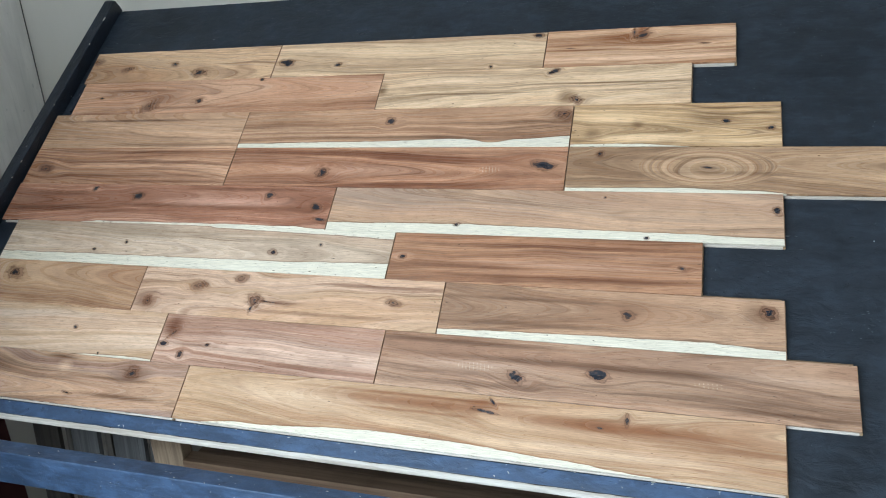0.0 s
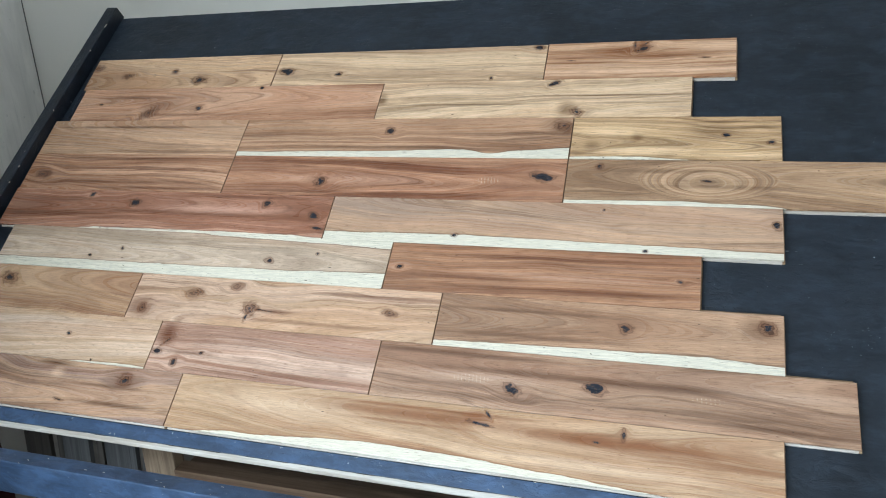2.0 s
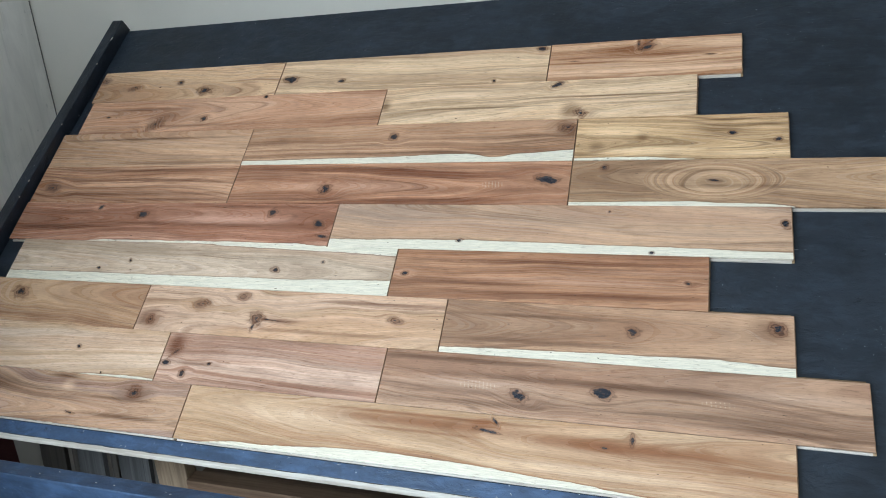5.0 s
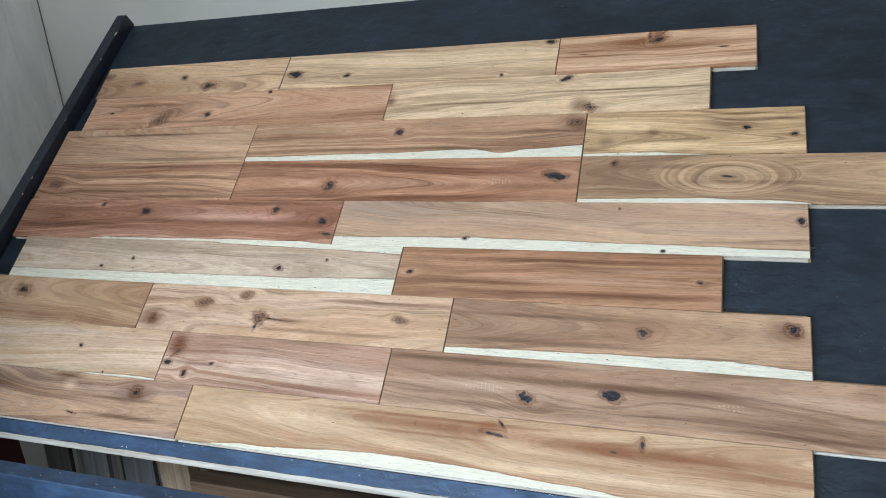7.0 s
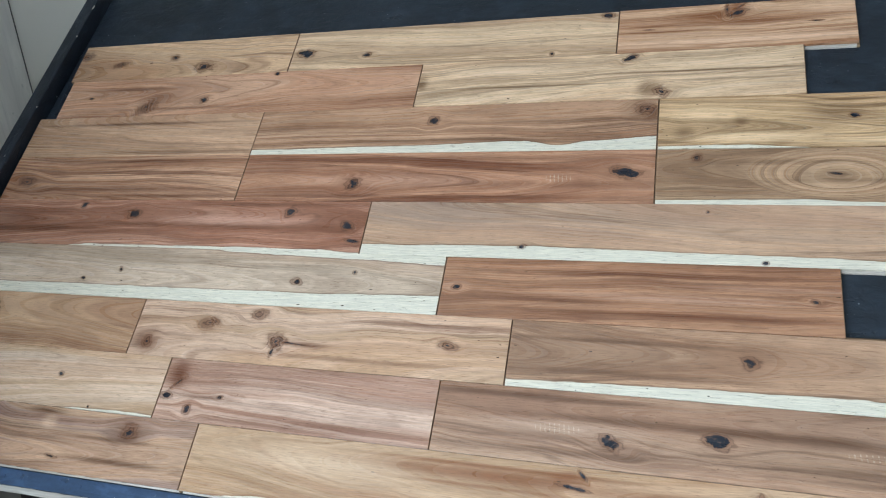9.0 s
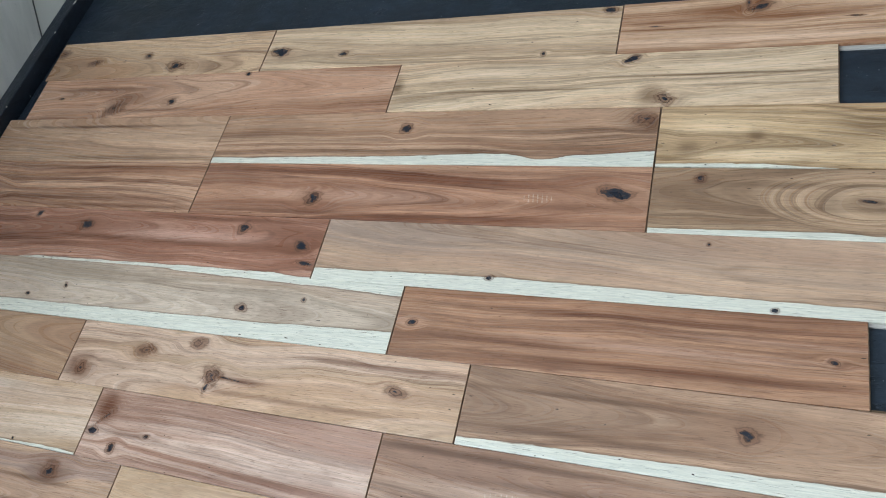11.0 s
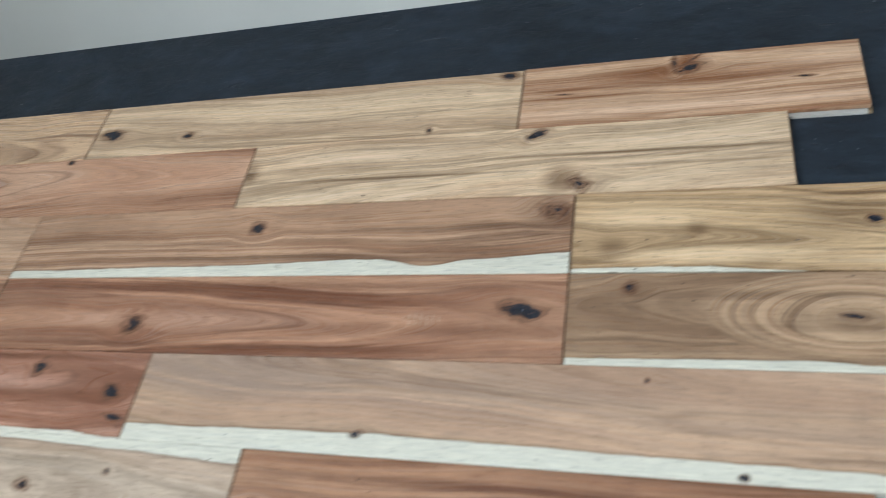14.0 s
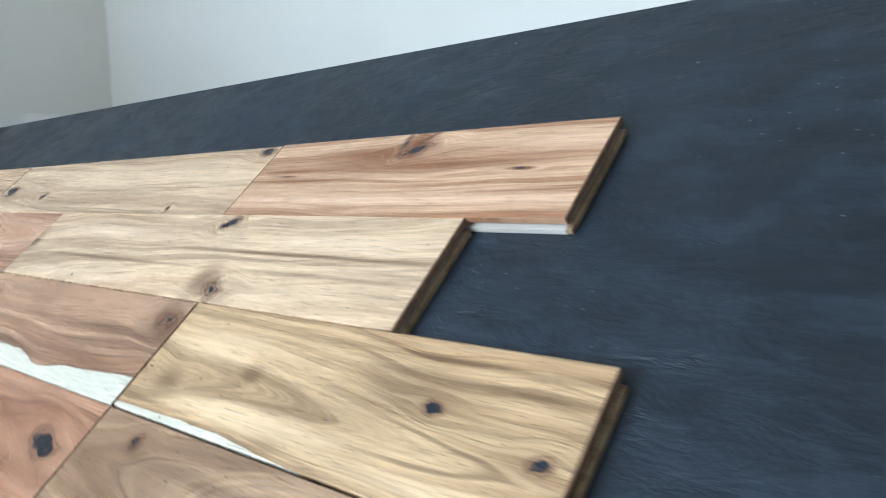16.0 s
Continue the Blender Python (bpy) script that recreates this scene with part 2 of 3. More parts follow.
def black_paint(name, base, brush_axis=0, level=0.5, wear=0.0):
    """Blue-black paint brushed on board: strokes, dull patches, ridges, dents, scuffs and small pale flecks."""
    m, g, bsdf = material(name)
    co, *xyz = g.local()
    along = xyz[brush_axis]
    others = [v for k, v in enumerate(xyz) if k != brush_axis]

    def stretched(ka, kb, detail, rough, distortion=0.0):
        return g.noise(g.vec(g.math("MULTIPLY", along, ka), g.math("MULTIPLY", others[0], kb), g.math("MULTIPLY", others[1], kb)), 1.0, detail, rough, distortion)

    strokes = stretched(7, 150, 4, 0.6)
    cloud = g.noise(co, 5.0, 6, 0.62, 0.3)
    lumps = stretched(16, 30, 7, 0.64, 0.5)
    smear = stretched(15, 34, 7, 0.72, 0.3)
    dents = g.math("MULTIPLY", g.span(stretched(22, 52, 4, 0.6, 0.6), 0.60, 0.68), g.span(cloud, 0.46, 0.60))
    colour = g.mix(g.span(cloud, 0.32, 0.68), base, tuple(c * 1.7 for c in base))
    colour = g.mix(g.math("MULTIPLY", g.span(strokes, 0.48, 0.72), 0.35), colour, tuple(c * 2.1 for c in base))
    colour = g.mix(g.math("MULTIPLY", g.span(smear, 0.46, 0.64), 0.55), colour, tuple(c * 3.0 for c in base))
    colour = g.mix(g.math("MULTIPLY", g.span(smear, 0.44, 0.34), 0.55), colour, tuple(c * 0.55 for c in base))
    colour = g.mix(g.math("MULTIPLY", dents, 0.6), colour, tuple(c * 0.45 for c in base))
    dots = g.math("MULTIPLY", g.span(g.cells(co, 30.0), 0.055, 0.030), g.span(g.noise(co, 5.0, 2), 0.50, 0.56))
    dust = g.math("MULTIPLY", g.span(g.cells(co, 95.0), 0.085, 0.045), g.span(g.noise(co, 8.0, 3), 0.54, 0.60))
    scrape = g.math("MULTIPLY", g.span(stretched(40, 210, 3, 0.6, 1.2), 0.68, 0.74), g.span(g.noise(co, 7.0, 2), 0.54, 0.62))
    dots = g.math("MAXIMUM", g.math("MAXIMUM", dots, g.math("MULTIPLY", dust, 0.8)), g.math("MULTIPLY", scrape, 0.45))
    colour = g.mix(g.math("MULTIPLY", dots, 0.7), colour, (0.42, 0.44, 0.44))
    if wear:
        edge = g.noise(co, 55.0, 4, 0.7)
        colour = g.mix(g.math("MULTIPLY", g.span(edge, 0.68, 0.72), wear), colour, (0.5, 0.5, 0.48))
    relief = g.math("SUBTRACT", lumps, g.math("MULTIPLY", dents, 0.35))
    normal = g.bump(relief, 0.75, 0.004, g.bump(strokes, 0.16, 0.0008))
    shade(g, bsdf, colour, g.span(g.math("ADD", g.math("MULTIPLY", cloud, 0.5), g.math("MULTIPLY", lumps, 0.5)), 0.36, 0.64, 0.32, 0.54), normal, level)
    return m


def plaster(name, base, scale=1.0):
    m, g, bsdf = material(name)
    co, *_ = g.local()
    big, small = g.noise(co, 1.7 * scale, 4, 0.55), g.noise(co, 90.0, 3, 0.6)
    colour = g.mix(g.span(big, 0.3, 0.7), tuple(c * 0.94 for c in base), base)
    colour = g.mix(g.math("MULTIPLY", g.span(small, 0.5, 0.8), 0.12), colour, tuple(c * 0.8 for c in base))
    shade(g, bsdf, colour, 0.8, g.bump(small, 0.12, 0.001), 0.3)
    return m


def washed_panel(name, base, stain):
    """Grey whitewashed boarding with cloudy upright streaks."""
    m, g, bsdf = material(name)
    co, x, y, z = g.local()
    cloud = g.noise(g.vec(g.math("MULTIPLY", x, 5), g.math("MULTIPLY", y, 7), g.math("MULTIPLY", z, 2.4)), 1.0, 5, 0.6, 0.5)
    run = g.noise(g.vec(g.math("MULTIPLY", x, 60), g.math("MULTIPLY", y, 60), g.math("MULTIPLY", z, 3)), 1.0, 4, 0.6)
    spot = g.noise(co, 21.0, 3, 0.6)
    colour = g.mix(g.span(cloud, 0.32, 0.68), stain, base)
    colour = g.mix(g.math("MULTIPLY", g.span(run, 0.5, 0.75), 0.35), colour, tuple(c * 0.8 for c in stain))
    colour = g.mix(g.math("MULTIPLY", g.span(spot, 0.66, 0.74), 0.4), colour, tuple(c * 0.6 for c in stain))
    shade(g, bsdf, colour, 0.6, g.bump(run, 0.15, 0.001), 0.35)
    return m


M_PAINT = black_paint("blue_black_board_paint", (0.0078, 0.0106, 0.0146), 0, 0.44)
M_RAIL = black_paint("blue_black_rail_paint", (0.020, 0.036, 0.066), 0, 0.5, 0.5)
M_SIDE = black_paint("blue_black_side_paint", (0.006, 0.008, 0.012), 2, 0.4, 0.4)
M_PLY = raw_wood("raw_plywood_edge", (0.60, 0.54, 0.46), (0.42, 0.35, 0.28))
M_CORE = raw_wood("sawn_acacia", (0.34, 0.22, 0.12), (0.20, 0.12, 0.06))
M_END = raw_wood("stained_end_bevel", (0.26, 0.14, 0.075), (0.15, 0.078, 0.040))
# unfinished backing, lightened for the light its lower side catches
M_LIP = raw_wood("pale_lit_backing", (0.60, 0.53, 0.45), (0.46, 0.38, 0.30))
M_PINE = raw_wood("rough_pine", (0.30, 0.21, 0.135), (0.18, 0.12, 0.075), 1.0, 2)
M_SHELF = raw_wood("shelf_pine", (0.17, 0.10, 0.06), (0.10, 0.056, 0.03))
M_GAP = plaster("grey_joint", (0.16, 0.145, 0.13))
M_WHITE = plaster("white_wall_paint", (0.68, 0.68, 0.68))
M_BACK = plaster("warm_white_wall_paint", (0.76, 0.695, 0.60))
M_CEIL = plaster("ceiling_paint", (0.80, 0.80, 0.78))
M_FLOOR = plaster("grey_screed", (0.22, 0.20, 0.18))
M_WASH = washed_panel("grey_whitewash", (0.87, 0.815, 0.745), (0.73, 0.68, 0.62))
M_FRAME = plaster("white_window_paint", (0.75, 0.75, 0.74))
M_SHAVE = raw_wood("pale_shaving", (0.82, 0.76, 0.62), (0.68, 0.58, 0.42))


# ---- mesh helpers ----
def box(bm, lo, hi, bevel=0.0, turn=None):
    """Adds a box with its sharp edges taken off."""
    lo, hi = Vector(lo), Vector(hi)
    made = bmesh.ops.create_cube(bm, size=1.0, matrix=Matrix.Translation((lo + hi) / 2) @ Matrix.Diagonal((*(hi - lo), 1)))
    verts = made["verts"]
    if bevel:
        edges = list({e for v in verts for e in v.link_edges})
        verts = bmesh.ops.bevel(bm, geom=edges, offset=bevel, segments=2, affect="EDGES", profile=0.6)["verts"]
    if turn:
        bmesh.ops.transform(bm, matrix=turn, verts=list(verts))


def mesh_of(name, bm, mat):
    me = bpy.data.meshes.new(name)
    bm.normal_update()
    bm.to_mesh(me)
    bm.free()
    me.materials.append(mat)
    return me


def part(name, bm, mat, parent, label=""):
    ob = new(name, mesh_of(name, bm, mat))
    ob.parent = parent
    return tagged(ob, label)


def boxed(name, lo, hi, mat, parent, bevel=0.002, label=""):
    bm = bmesh.new()
    box(bm, lo, hi, bevel)
    return part(name, bm, mat, parent, label)


def structure(name, lo_hi, mat, label, category):
    bm = bmesh.new()
    for lo, hi in lo_hi:
        box(bm, lo, hi)
    return tagged(new(name, mesh_of(name, bm, mat)), label, category, "", "structure")


# ---- the room ----
LEFT, RIGHT, BACK, FRONT, TOP = -3.385, 3.2, 1.99, -3.5, 2.7
NOOK, BAY, STUB = -1.03, -2.60, -1.70  # a low unseen partition at NOOK, added to shade the boards' left ends
structure("floor", [((LEFT - 0.2, FRONT - 0.2, -0.1), (RIGHT + 0.2, BACK + 0.2, 0))], M_FLOOR, "grey screeded workshop floor, dull and stained", "floor")
structure("ceiling", [((LEFT - 0.2, FRONT - 0.2, TOP), (RIGHT + 0.2, BACK + 0.2, TOP + 0.1))], M_CEIL, "plain white painted ceiling", "ceiling")
structure("wall_back", [((LEFT - 0.2, BACK, 0), (RIGHT + 0.2, BACK + 0.2, TOP))], M_BACK, "warm white painted plaster wall behind the display", "wall")
structure("wall_right", [((RIGHT, FRONT, 0), (RIGHT + 0.2, BACK, TOP))], M_WHITE, "plain white painted wall", "wall")
W1 = (-2.95, -1.85, 1.0, 2.52)
structure("wall_left", [((LEFT - 0.2, NOOK, 0), (LEFT, BACK, TOP))], M_BACK, "warm white painted plaster wall", "wall")
structure("wall_boarding", [((LEFT, NOOK, 0), (LEFT + 0.008, BACK - 0.012, 1.69))], M_WASH, "grey whitewashed wall boarding with cloudy streaks", "wall panel")
structure("shade_wall", [((LEFT - 0.2, NOOK - 0.15, 0), (STUB, NOOK, 1.8))], M_WHITE, "unseen low white wall added to shade the boards' left ends", "wall")
structure("wall_bay", [((BAY - 0.2, W1[1], 0), (BAY, NOOK - 0.15, TOP)), ((LEFT - 0.2, NOOK - 0.15, 1.8), (BAY - 0.2, NOOK, TOP)), ((BAY - 0.2, FRONT, 0), (BAY, W1[0], TOP)),
                       ((BAY - 0.2, W1[0], 0), (BAY, W1[1], W1[2])), ((BAY - 0.2, W1[0], W1[3]), (BAY, W1[1], TOP))],
          M_WHITE, "white painted wall with a tall window", "wall")
W2 = (-2.5, -0.9, 0.95, 2.5)
structure("wall_front", [((LEFT - 0.2, FRONT - 0.2, 0), (W2[0], FRONT, TOP)), ((W2[1], FRONT - 0.2, 0), (RIGHT, FRONT, TOP)),
                         ((W2[0], FRONT - 0.2, 0), (W2[1], FRONT, W2[2])), ((W2[0], FRONT - 0.2, W2[3]), (W2[1], FRONT, TOP))],
          M_WHITE, "white painted wall with a wide window", "wall")
structure("trim", [((LEFT, BACK - 0.012, 0.0), (LEFT + 0.003, BACK, 1.69))], M_GAP, "dark narrow joint strip in the room's corner", "trim")

# ---- the display stand ----
stand = tagged(new("display_stand"), "sloping blue-black painted display stand with raw plywood edge", "display stand")
X0, X1 = -2.03, 1.05


def on_slope(ob, m=None):
    ob.matrix_local = BOARD @ (m or Matrix())
    return ob


bm = bmesh.new()
profile = [(0.015, -0.034), (0.015, 1.279), (0.036, 1.279), (0.036, -0.030)]
ends = [[bm.verts.new((x, y, z)) for y, z in profile] for x in (X0, X1)]
for k in range(4):
    bm.faces.new((ends[0][k], ends[0][(k + 1) % 4], ends[1][(k + 1) % 4], ends[1][k]))
bm.faces.new(ends[0][::-1]), bm.faces.new(ends[1])
bmesh.ops.recalc_face_normals(bm, faces=bm.faces[:])
on_slope(part("panel", bm, M_PAINT, stand, "blue-black brushed paint on plywood, scuffed"))

# the raw lower edge of the plywood, cut plumb, with its plies and splinters
bm = bmesh.new()
rng = random.Random(4)
steps = 160
rows_ = []
for k in range(steps + 1):
    x = X0 + (X1 - X0) * k / steps
    j = lambda s: (rng.random() - 0.5) * s
    rows_.append([bm.verts.new(p) for p in ((x, 0.0165, -0.0343 + j(0.0012)), (x, 0.0225 + j(0.001), -0.0385 + j(0.001)), (x, 0.029 + j(0.001), -0.0440 + j(0.0022)), (x, 0.036, -0.0435), (x, 0.0365, -0.0335))])
for a, b in zip(rows_, rows_[1:]):
    for k in range(4):
        bm.faces.new((a[k], b[k], b[k + 1], a[k + 1]))
bmesh.ops.recalc_face_normals(bm, faces=bm.faces[:])
on_slope(part("raw_edge", bm, M_PLY, stand, "pale raw plywood edge with splinters"))

# strip in bluer rail paint; the window's blue sheen is put into its colour
bm = bmesh.new()
box(bm, (X0 + 0.05, 0.0115, -0.0335), (X1, 0.0148, -0.0042), 0.0007)
on_slope(part("ledger_strip", bm, M_RAIL, stand, "thin blue-black painted strip along the lower edge, window sheen in its colour"))

bm = bmesh.new()
box(bm, (-0.040, -0.025, -0.10), (0.0, 0.017, 1.288), 0.0025)
rail = part("side_rail", bm, M_SIDE, stand, "black painted batten with chipped corners")
RAIL = Matrix.Translation((-1.950, 0, 1.277)) @ pose(0, 0, 0, 0, 2.7, 0) @ Matrix.Translation((0, 0, -1.277))
on_slope(rail, RAIL)
for cz, size in ((1.205, 0.010), (1.10, 0.004), (0.86, 0.003), (0.655, 0.005), (0.60, 0.003)):
    bm = bmesh.new()
    bmesh.ops.create_icosphere(bm, subdivisions=2, radius=1.0, matrix=Matrix.Translation((-0.0012, -0.0238, cz)) @ pose(0, 0, 0, 0, 6, 0) @ Matrix.Diagonal((0.0016, 0.0016, size, 1)))
    for v in bm.verts:
        v.co += 0.0004 * noise.noise_vector(v.co * 900)
    chip = part("paint_chip", bm, M_PLY, stand, "bare wood showing through chipped paint")
    on_slope(chip, RAIL)
bm = bmesh.new()
box(bm, (-0.006, 0.006, 0.86), (0.006, 0.0175, 0.955), 0.0015)
on_slope(part("spacer", bm, M_SIDE, stand, "short black packing strip"), Matrix.Translation((-1.936, 0, 0)))
boxed("front_rail", (X0, -0.139, 0.559), (X1, -0.099, 0.640), M_RAIL, stand, 0.003, "blue-black painted timber rail with worn edges")
for px in (-1.44, -0.1, 0.94):
    boxed("post", (px, 0.15, 0.0), (px + 0.09, 0.19, 0.805), M_PINE, stand, 0.003, "rough pine post")
for px in (-2.0, -0.1, 0.94):
    boxed("bracket", (px, -0.099, 0.565), (px + 0.045, 0.15, 0.632), M_PINE, stand, 0.003, "pine block joining rail and post")
for px in (-2.0, 0.9):
    boxed("rear_leg", (px, 0.86, 0.0), (px + 0.09, 0.90, 1.36), M_PINE, stand, 0.003, "rough pine rear leg")
    boxed("front_leg", (px, -0.139, 0.0), (px + 0.06, -0.099, 0.559), M_RAIL, stand, 0.003)
boxed("shelf", (-1.35, 0.19, 0.40), (X1, 0.62, 0.437), M_SHELF, stand, 0.002, "brown pine shelf under the slope")
boxed("shelf_edge", (-1.35, 0.145, 0.37), (-0.1, 0.188, 0.452), M_SHELF, stand, 0.002, "pine batten along the shelf")
for px, pz in ((-1.44, -0.018), (-0.965, -0.019), (-0.80, -0.018), (-1.62, -0.02), (-0.42, -0.018)):
    bm = bmesh.new()
    bmesh.ops.create_cone(bm, cap_ends=True, segments=20, radius1=0.0048, radius2=0.0045, depth=0.0012, matrix=Matrix.Translation((px, 0.0115, pz)) @ pose(0, 0, 0, 90, 0, 0))
    on_slope(part("screw_plug", bm, M_RAIL, stand, "painted-over screw head"))

# ---- the floorboards laid on the slope ----
WIDTH = 0.1195
count = 0


def floorboard(row, x0, x1, label, light, mid, streak, **grain):
    """One tongue-and-groove board; row counts from the bottom, x0 and x1 are its ends. Knots and stains are given in the slope's frame."""
    global count
    count += 1
    z0, length = 0.12 * row + (0.0017 if row > 5 and x1 > -0.3 else 0.0), x1 - x0 - 0.0012
    rng = random.Random(count * 13)
    shifted = lambda marks: [(a - x0, b - z0, *rest) for a, b, *rest in marks]
    for key in ("knots", "stains", "pale", "chatter"):
        if key in grain:
            grain[key] = shifted(grain[key])
    if "rings" in grain:
        grain["rings"] = shifted([grain["rings"]])[0]
    for key in ("sap", "sap_top"):
        if key in grain:
            grain[key] = [(a - x0, w) for a, w in grain[key]]
    if "pith" in grain:
        grain["pith"] = (grain["pith"][0] - z0, *grain["pith"][1:])
    mat = acacia("acacia", count, light, mid, streak, **grain)
    bm = bmesh.new()
    box(bm, (0, 0, 0), (length, 0.0065, WIDTH), 0.0010)
    for face in bm.faces:
        c = face.calc_center_median()
        face.material_index = int(c.y < 0.006 and not 0.0010 < c.x < length - 0.0010)
    thing = new("floorboard", mesh_of("floorboard", bm, mat))
    thing.data.materials.append(M_END)
    thing.matrix_world = BOARD @ Matrix.Translation((x0, rng.uniform(-0.0005, 0.0003), z0 + 0.0002)) @ pose(0, 0, 0, 0, rng.uniform(-0.03, 0.03), 0)
    tagged(thing, label, "floorboard", "floorboards on the sloping display")
    bm = bmesh.new()
    box(bm, (-0.0035, 0.0065, 0.006), (length - 0.005, 0.0102, WIDTH + 0.0048), 0.0004)
    part("tongue", bm, M_CORE, thing, "bare sawn wood tongue and groove")
    bm = bmesh.new()
    box(bm, (0.004, 0.0102, -0.0024), (length - 0.003, 0.0149, WIDTH - 0.0042), 0.0004)
    part("lower_lip", bm, M_LIP, thing, "unfinished lower lip, made paler for the light on it")
    # same layer at the right end; its shaded side is put into browner wood
    bm = bmesh.new()
    box(bm, (length - 0.0029, 0.0102, -0.0020), (length + 0.0022, 0.0149, WIDTH - 0.0044), 0.0004)
    part("end_lip", bm, M_CORE, thing, "brown sawn end lip, darker for its shaded side")
    return thing


TAN, TAN2 = (0.52, 0.32, 0.185), (0.36, 0.195, 0.105)
PALE, PALE2 = (0.65, 0.455, 0.27), (0.55, 0.355, 0.20)
PINK2 = (0.39, 0.215, 0.135)
GREY, GREY2 = (0.475, 0.30, 0.178), (0.35, 0.202, 0.114)
RUST, UMBER, GINGER = (0.23, 0.080, 0.034), (0.20, 0.092, 0.044), (0.38, 0.140, 0.048)
STRAW = (0.30, 0.165, 0.075)

# top row
floorboard(8, -1.930, -1.291, "tan acacia floorboard with four soft brown knots", (0.58, 0.375, 0.21), (0.45, 0.255, 0.13), RUST, wander=0.04,
           knots=[(-1.913, 1.045, 0.014, 0.011, 0.1), (-1.793, 1.009, 0.017, 0.008, 0.3), (-1.630, 1.024, 0.010, 0.008, 0.3), (-1.533, 0.988, 0.022, 0.013, 0.4)])
floorboard(8, -1.291, -0.531, "pale yellow acacia floorboard with a black knot", PALE, PALE2, STRAW, streaks=0.35,
           knots=[(-1.255, 1.012, 0.020, 0.012, 0.9), (-1.096, 0.997, 0.009, 0.006, 0.9), (-0.665, 0.971, 0.005, 0.005, 0.8), (-0.554, 1.070, 0.013, 0.008, 0.8)])
floorboard(8, -0.531, -0.085, "orange-brown acacia floorboard with a dark branching knot", (0.56, 0.345, 0.195), (0.46, 0.245, 0.128), GINGER, streaks=0.7,
           knots=[(-0.298, 1.055, 0.016, 0.008, 0.9, 0.2), (-0.318, 1.066, 0.0035, 0.013, 0.4), (-0.292, 1.072, 0.012, 0.0025, 0.4, 0.8), (-0.156, 1.021, 0.012, 0.002, 0.5), (-0.470, 1.022, 0.009, 0.0015, 0.5)], pith=(1.10, 0.03, 0.01), stains=[(-0.34, 1.050, 0.08, 0.016, 0.8), (-0.25, 1.03, 0.12, 0.008, 0.7), (-0.45, 1.015, 0.12, 0.005, 0.6), (-0.30, 1.07, 0.02, 0.02, 0.7), (-0.46, 1.03, 0.06, 0.003, 0.7)], pale=[(-0.35, 0.983, 0.4, 0.009, 0.8), (-0.12, 1.055, 0.06, 0.012, 0.5)])
# second row
floorboard(7, -1.920, -0.951, "reddish tan acacia floorboard with brown knots", (0.56, 0.33, 0.195), (0.47, 0.24, 0.128), RUST, wander=0.05, pith=(0.905, 0.02, 0.035),
           knots=[(-1.835, 0.901, 0.007, 0.003, 0.9), (-1.652, 0.866, 0.022, 0.015, 0.0, 0.4), (-1.493, 0.883, 0.010, 0.008, 0.7), (-1.316, 0.953, 0.006, 0.005, 0.9)],
           stains=[(-1.70, 0.925, 0.14, 0.006, 0.5), (-1.62, 0.902, 0.07, 0.022, 0.35), (-1.55, 0.860, 0.3, 0.005, 0.35)])
floorboard(7, -0.951, -0.180, "pale straw acacia floorboard with a black knot", PALE, PALE2, STRAW, streaks=0.45, wander=0.045,
           knots=[(-0.503, 0.947, 0.014, 0.008, 1.0, 0.4), (-0.440, 0.858, 0.014, 0.012, 0.35)], stains=[(-0.36, 0.908, 0.22, 0.003, 0.6), (-0.72, 0.884, 0.20, 0.0025, 0.55), (-0.30, 0.885, 0.14, 0.003, 0.4), (-0.465, 0.864, 0.022, 0.026, 0.75), (-0.945, 0.905, 0.015, 0.020, 0.6)],
           pale=[(-0.75, 0.930, 0.15, 0.012, 0.5), (-0.30, 0.925, 0.12, 0.010, 0.5), (-0.75, 0.855, 0.18, 0.007, 0.5)])
# third row
floorboard(6, -1.968, -1.314, "plain tan acacia floorboard with faint dark streaks", TAN, TAN2, UMBER, streaks=0.35,
           stains=[(-1.65, 0.815, 0.30, 0.004, 0.5), (-1.6, 0.73, 0.4, 0.006, 0.3)])
floorboard(6, -1.314, -0.442, "tan acacia floorboard with cream sapwood along one edge", TAN, TAN2, UMBER, streaks=0.4, sap=[(-1.314, 0.012), (-0.98, 0.016), (-0.70, 0.024), (-0.635, 0.012), (-0.56, 0.022), (-0.442, 0.030)],
           knots=[(-0.897, 0.801, 0.011, 0.011, 0.85), (-0.464, 0.814, 0.018, 0.012, 0.3)], stains=[(-0.80, 0.752, 0.40, 0.006, 0.35), (-0.55, 0.79, 0.15, 0.012, 0.3), (-0.46, 0.81, 0.05, 0.03, 0.4)])
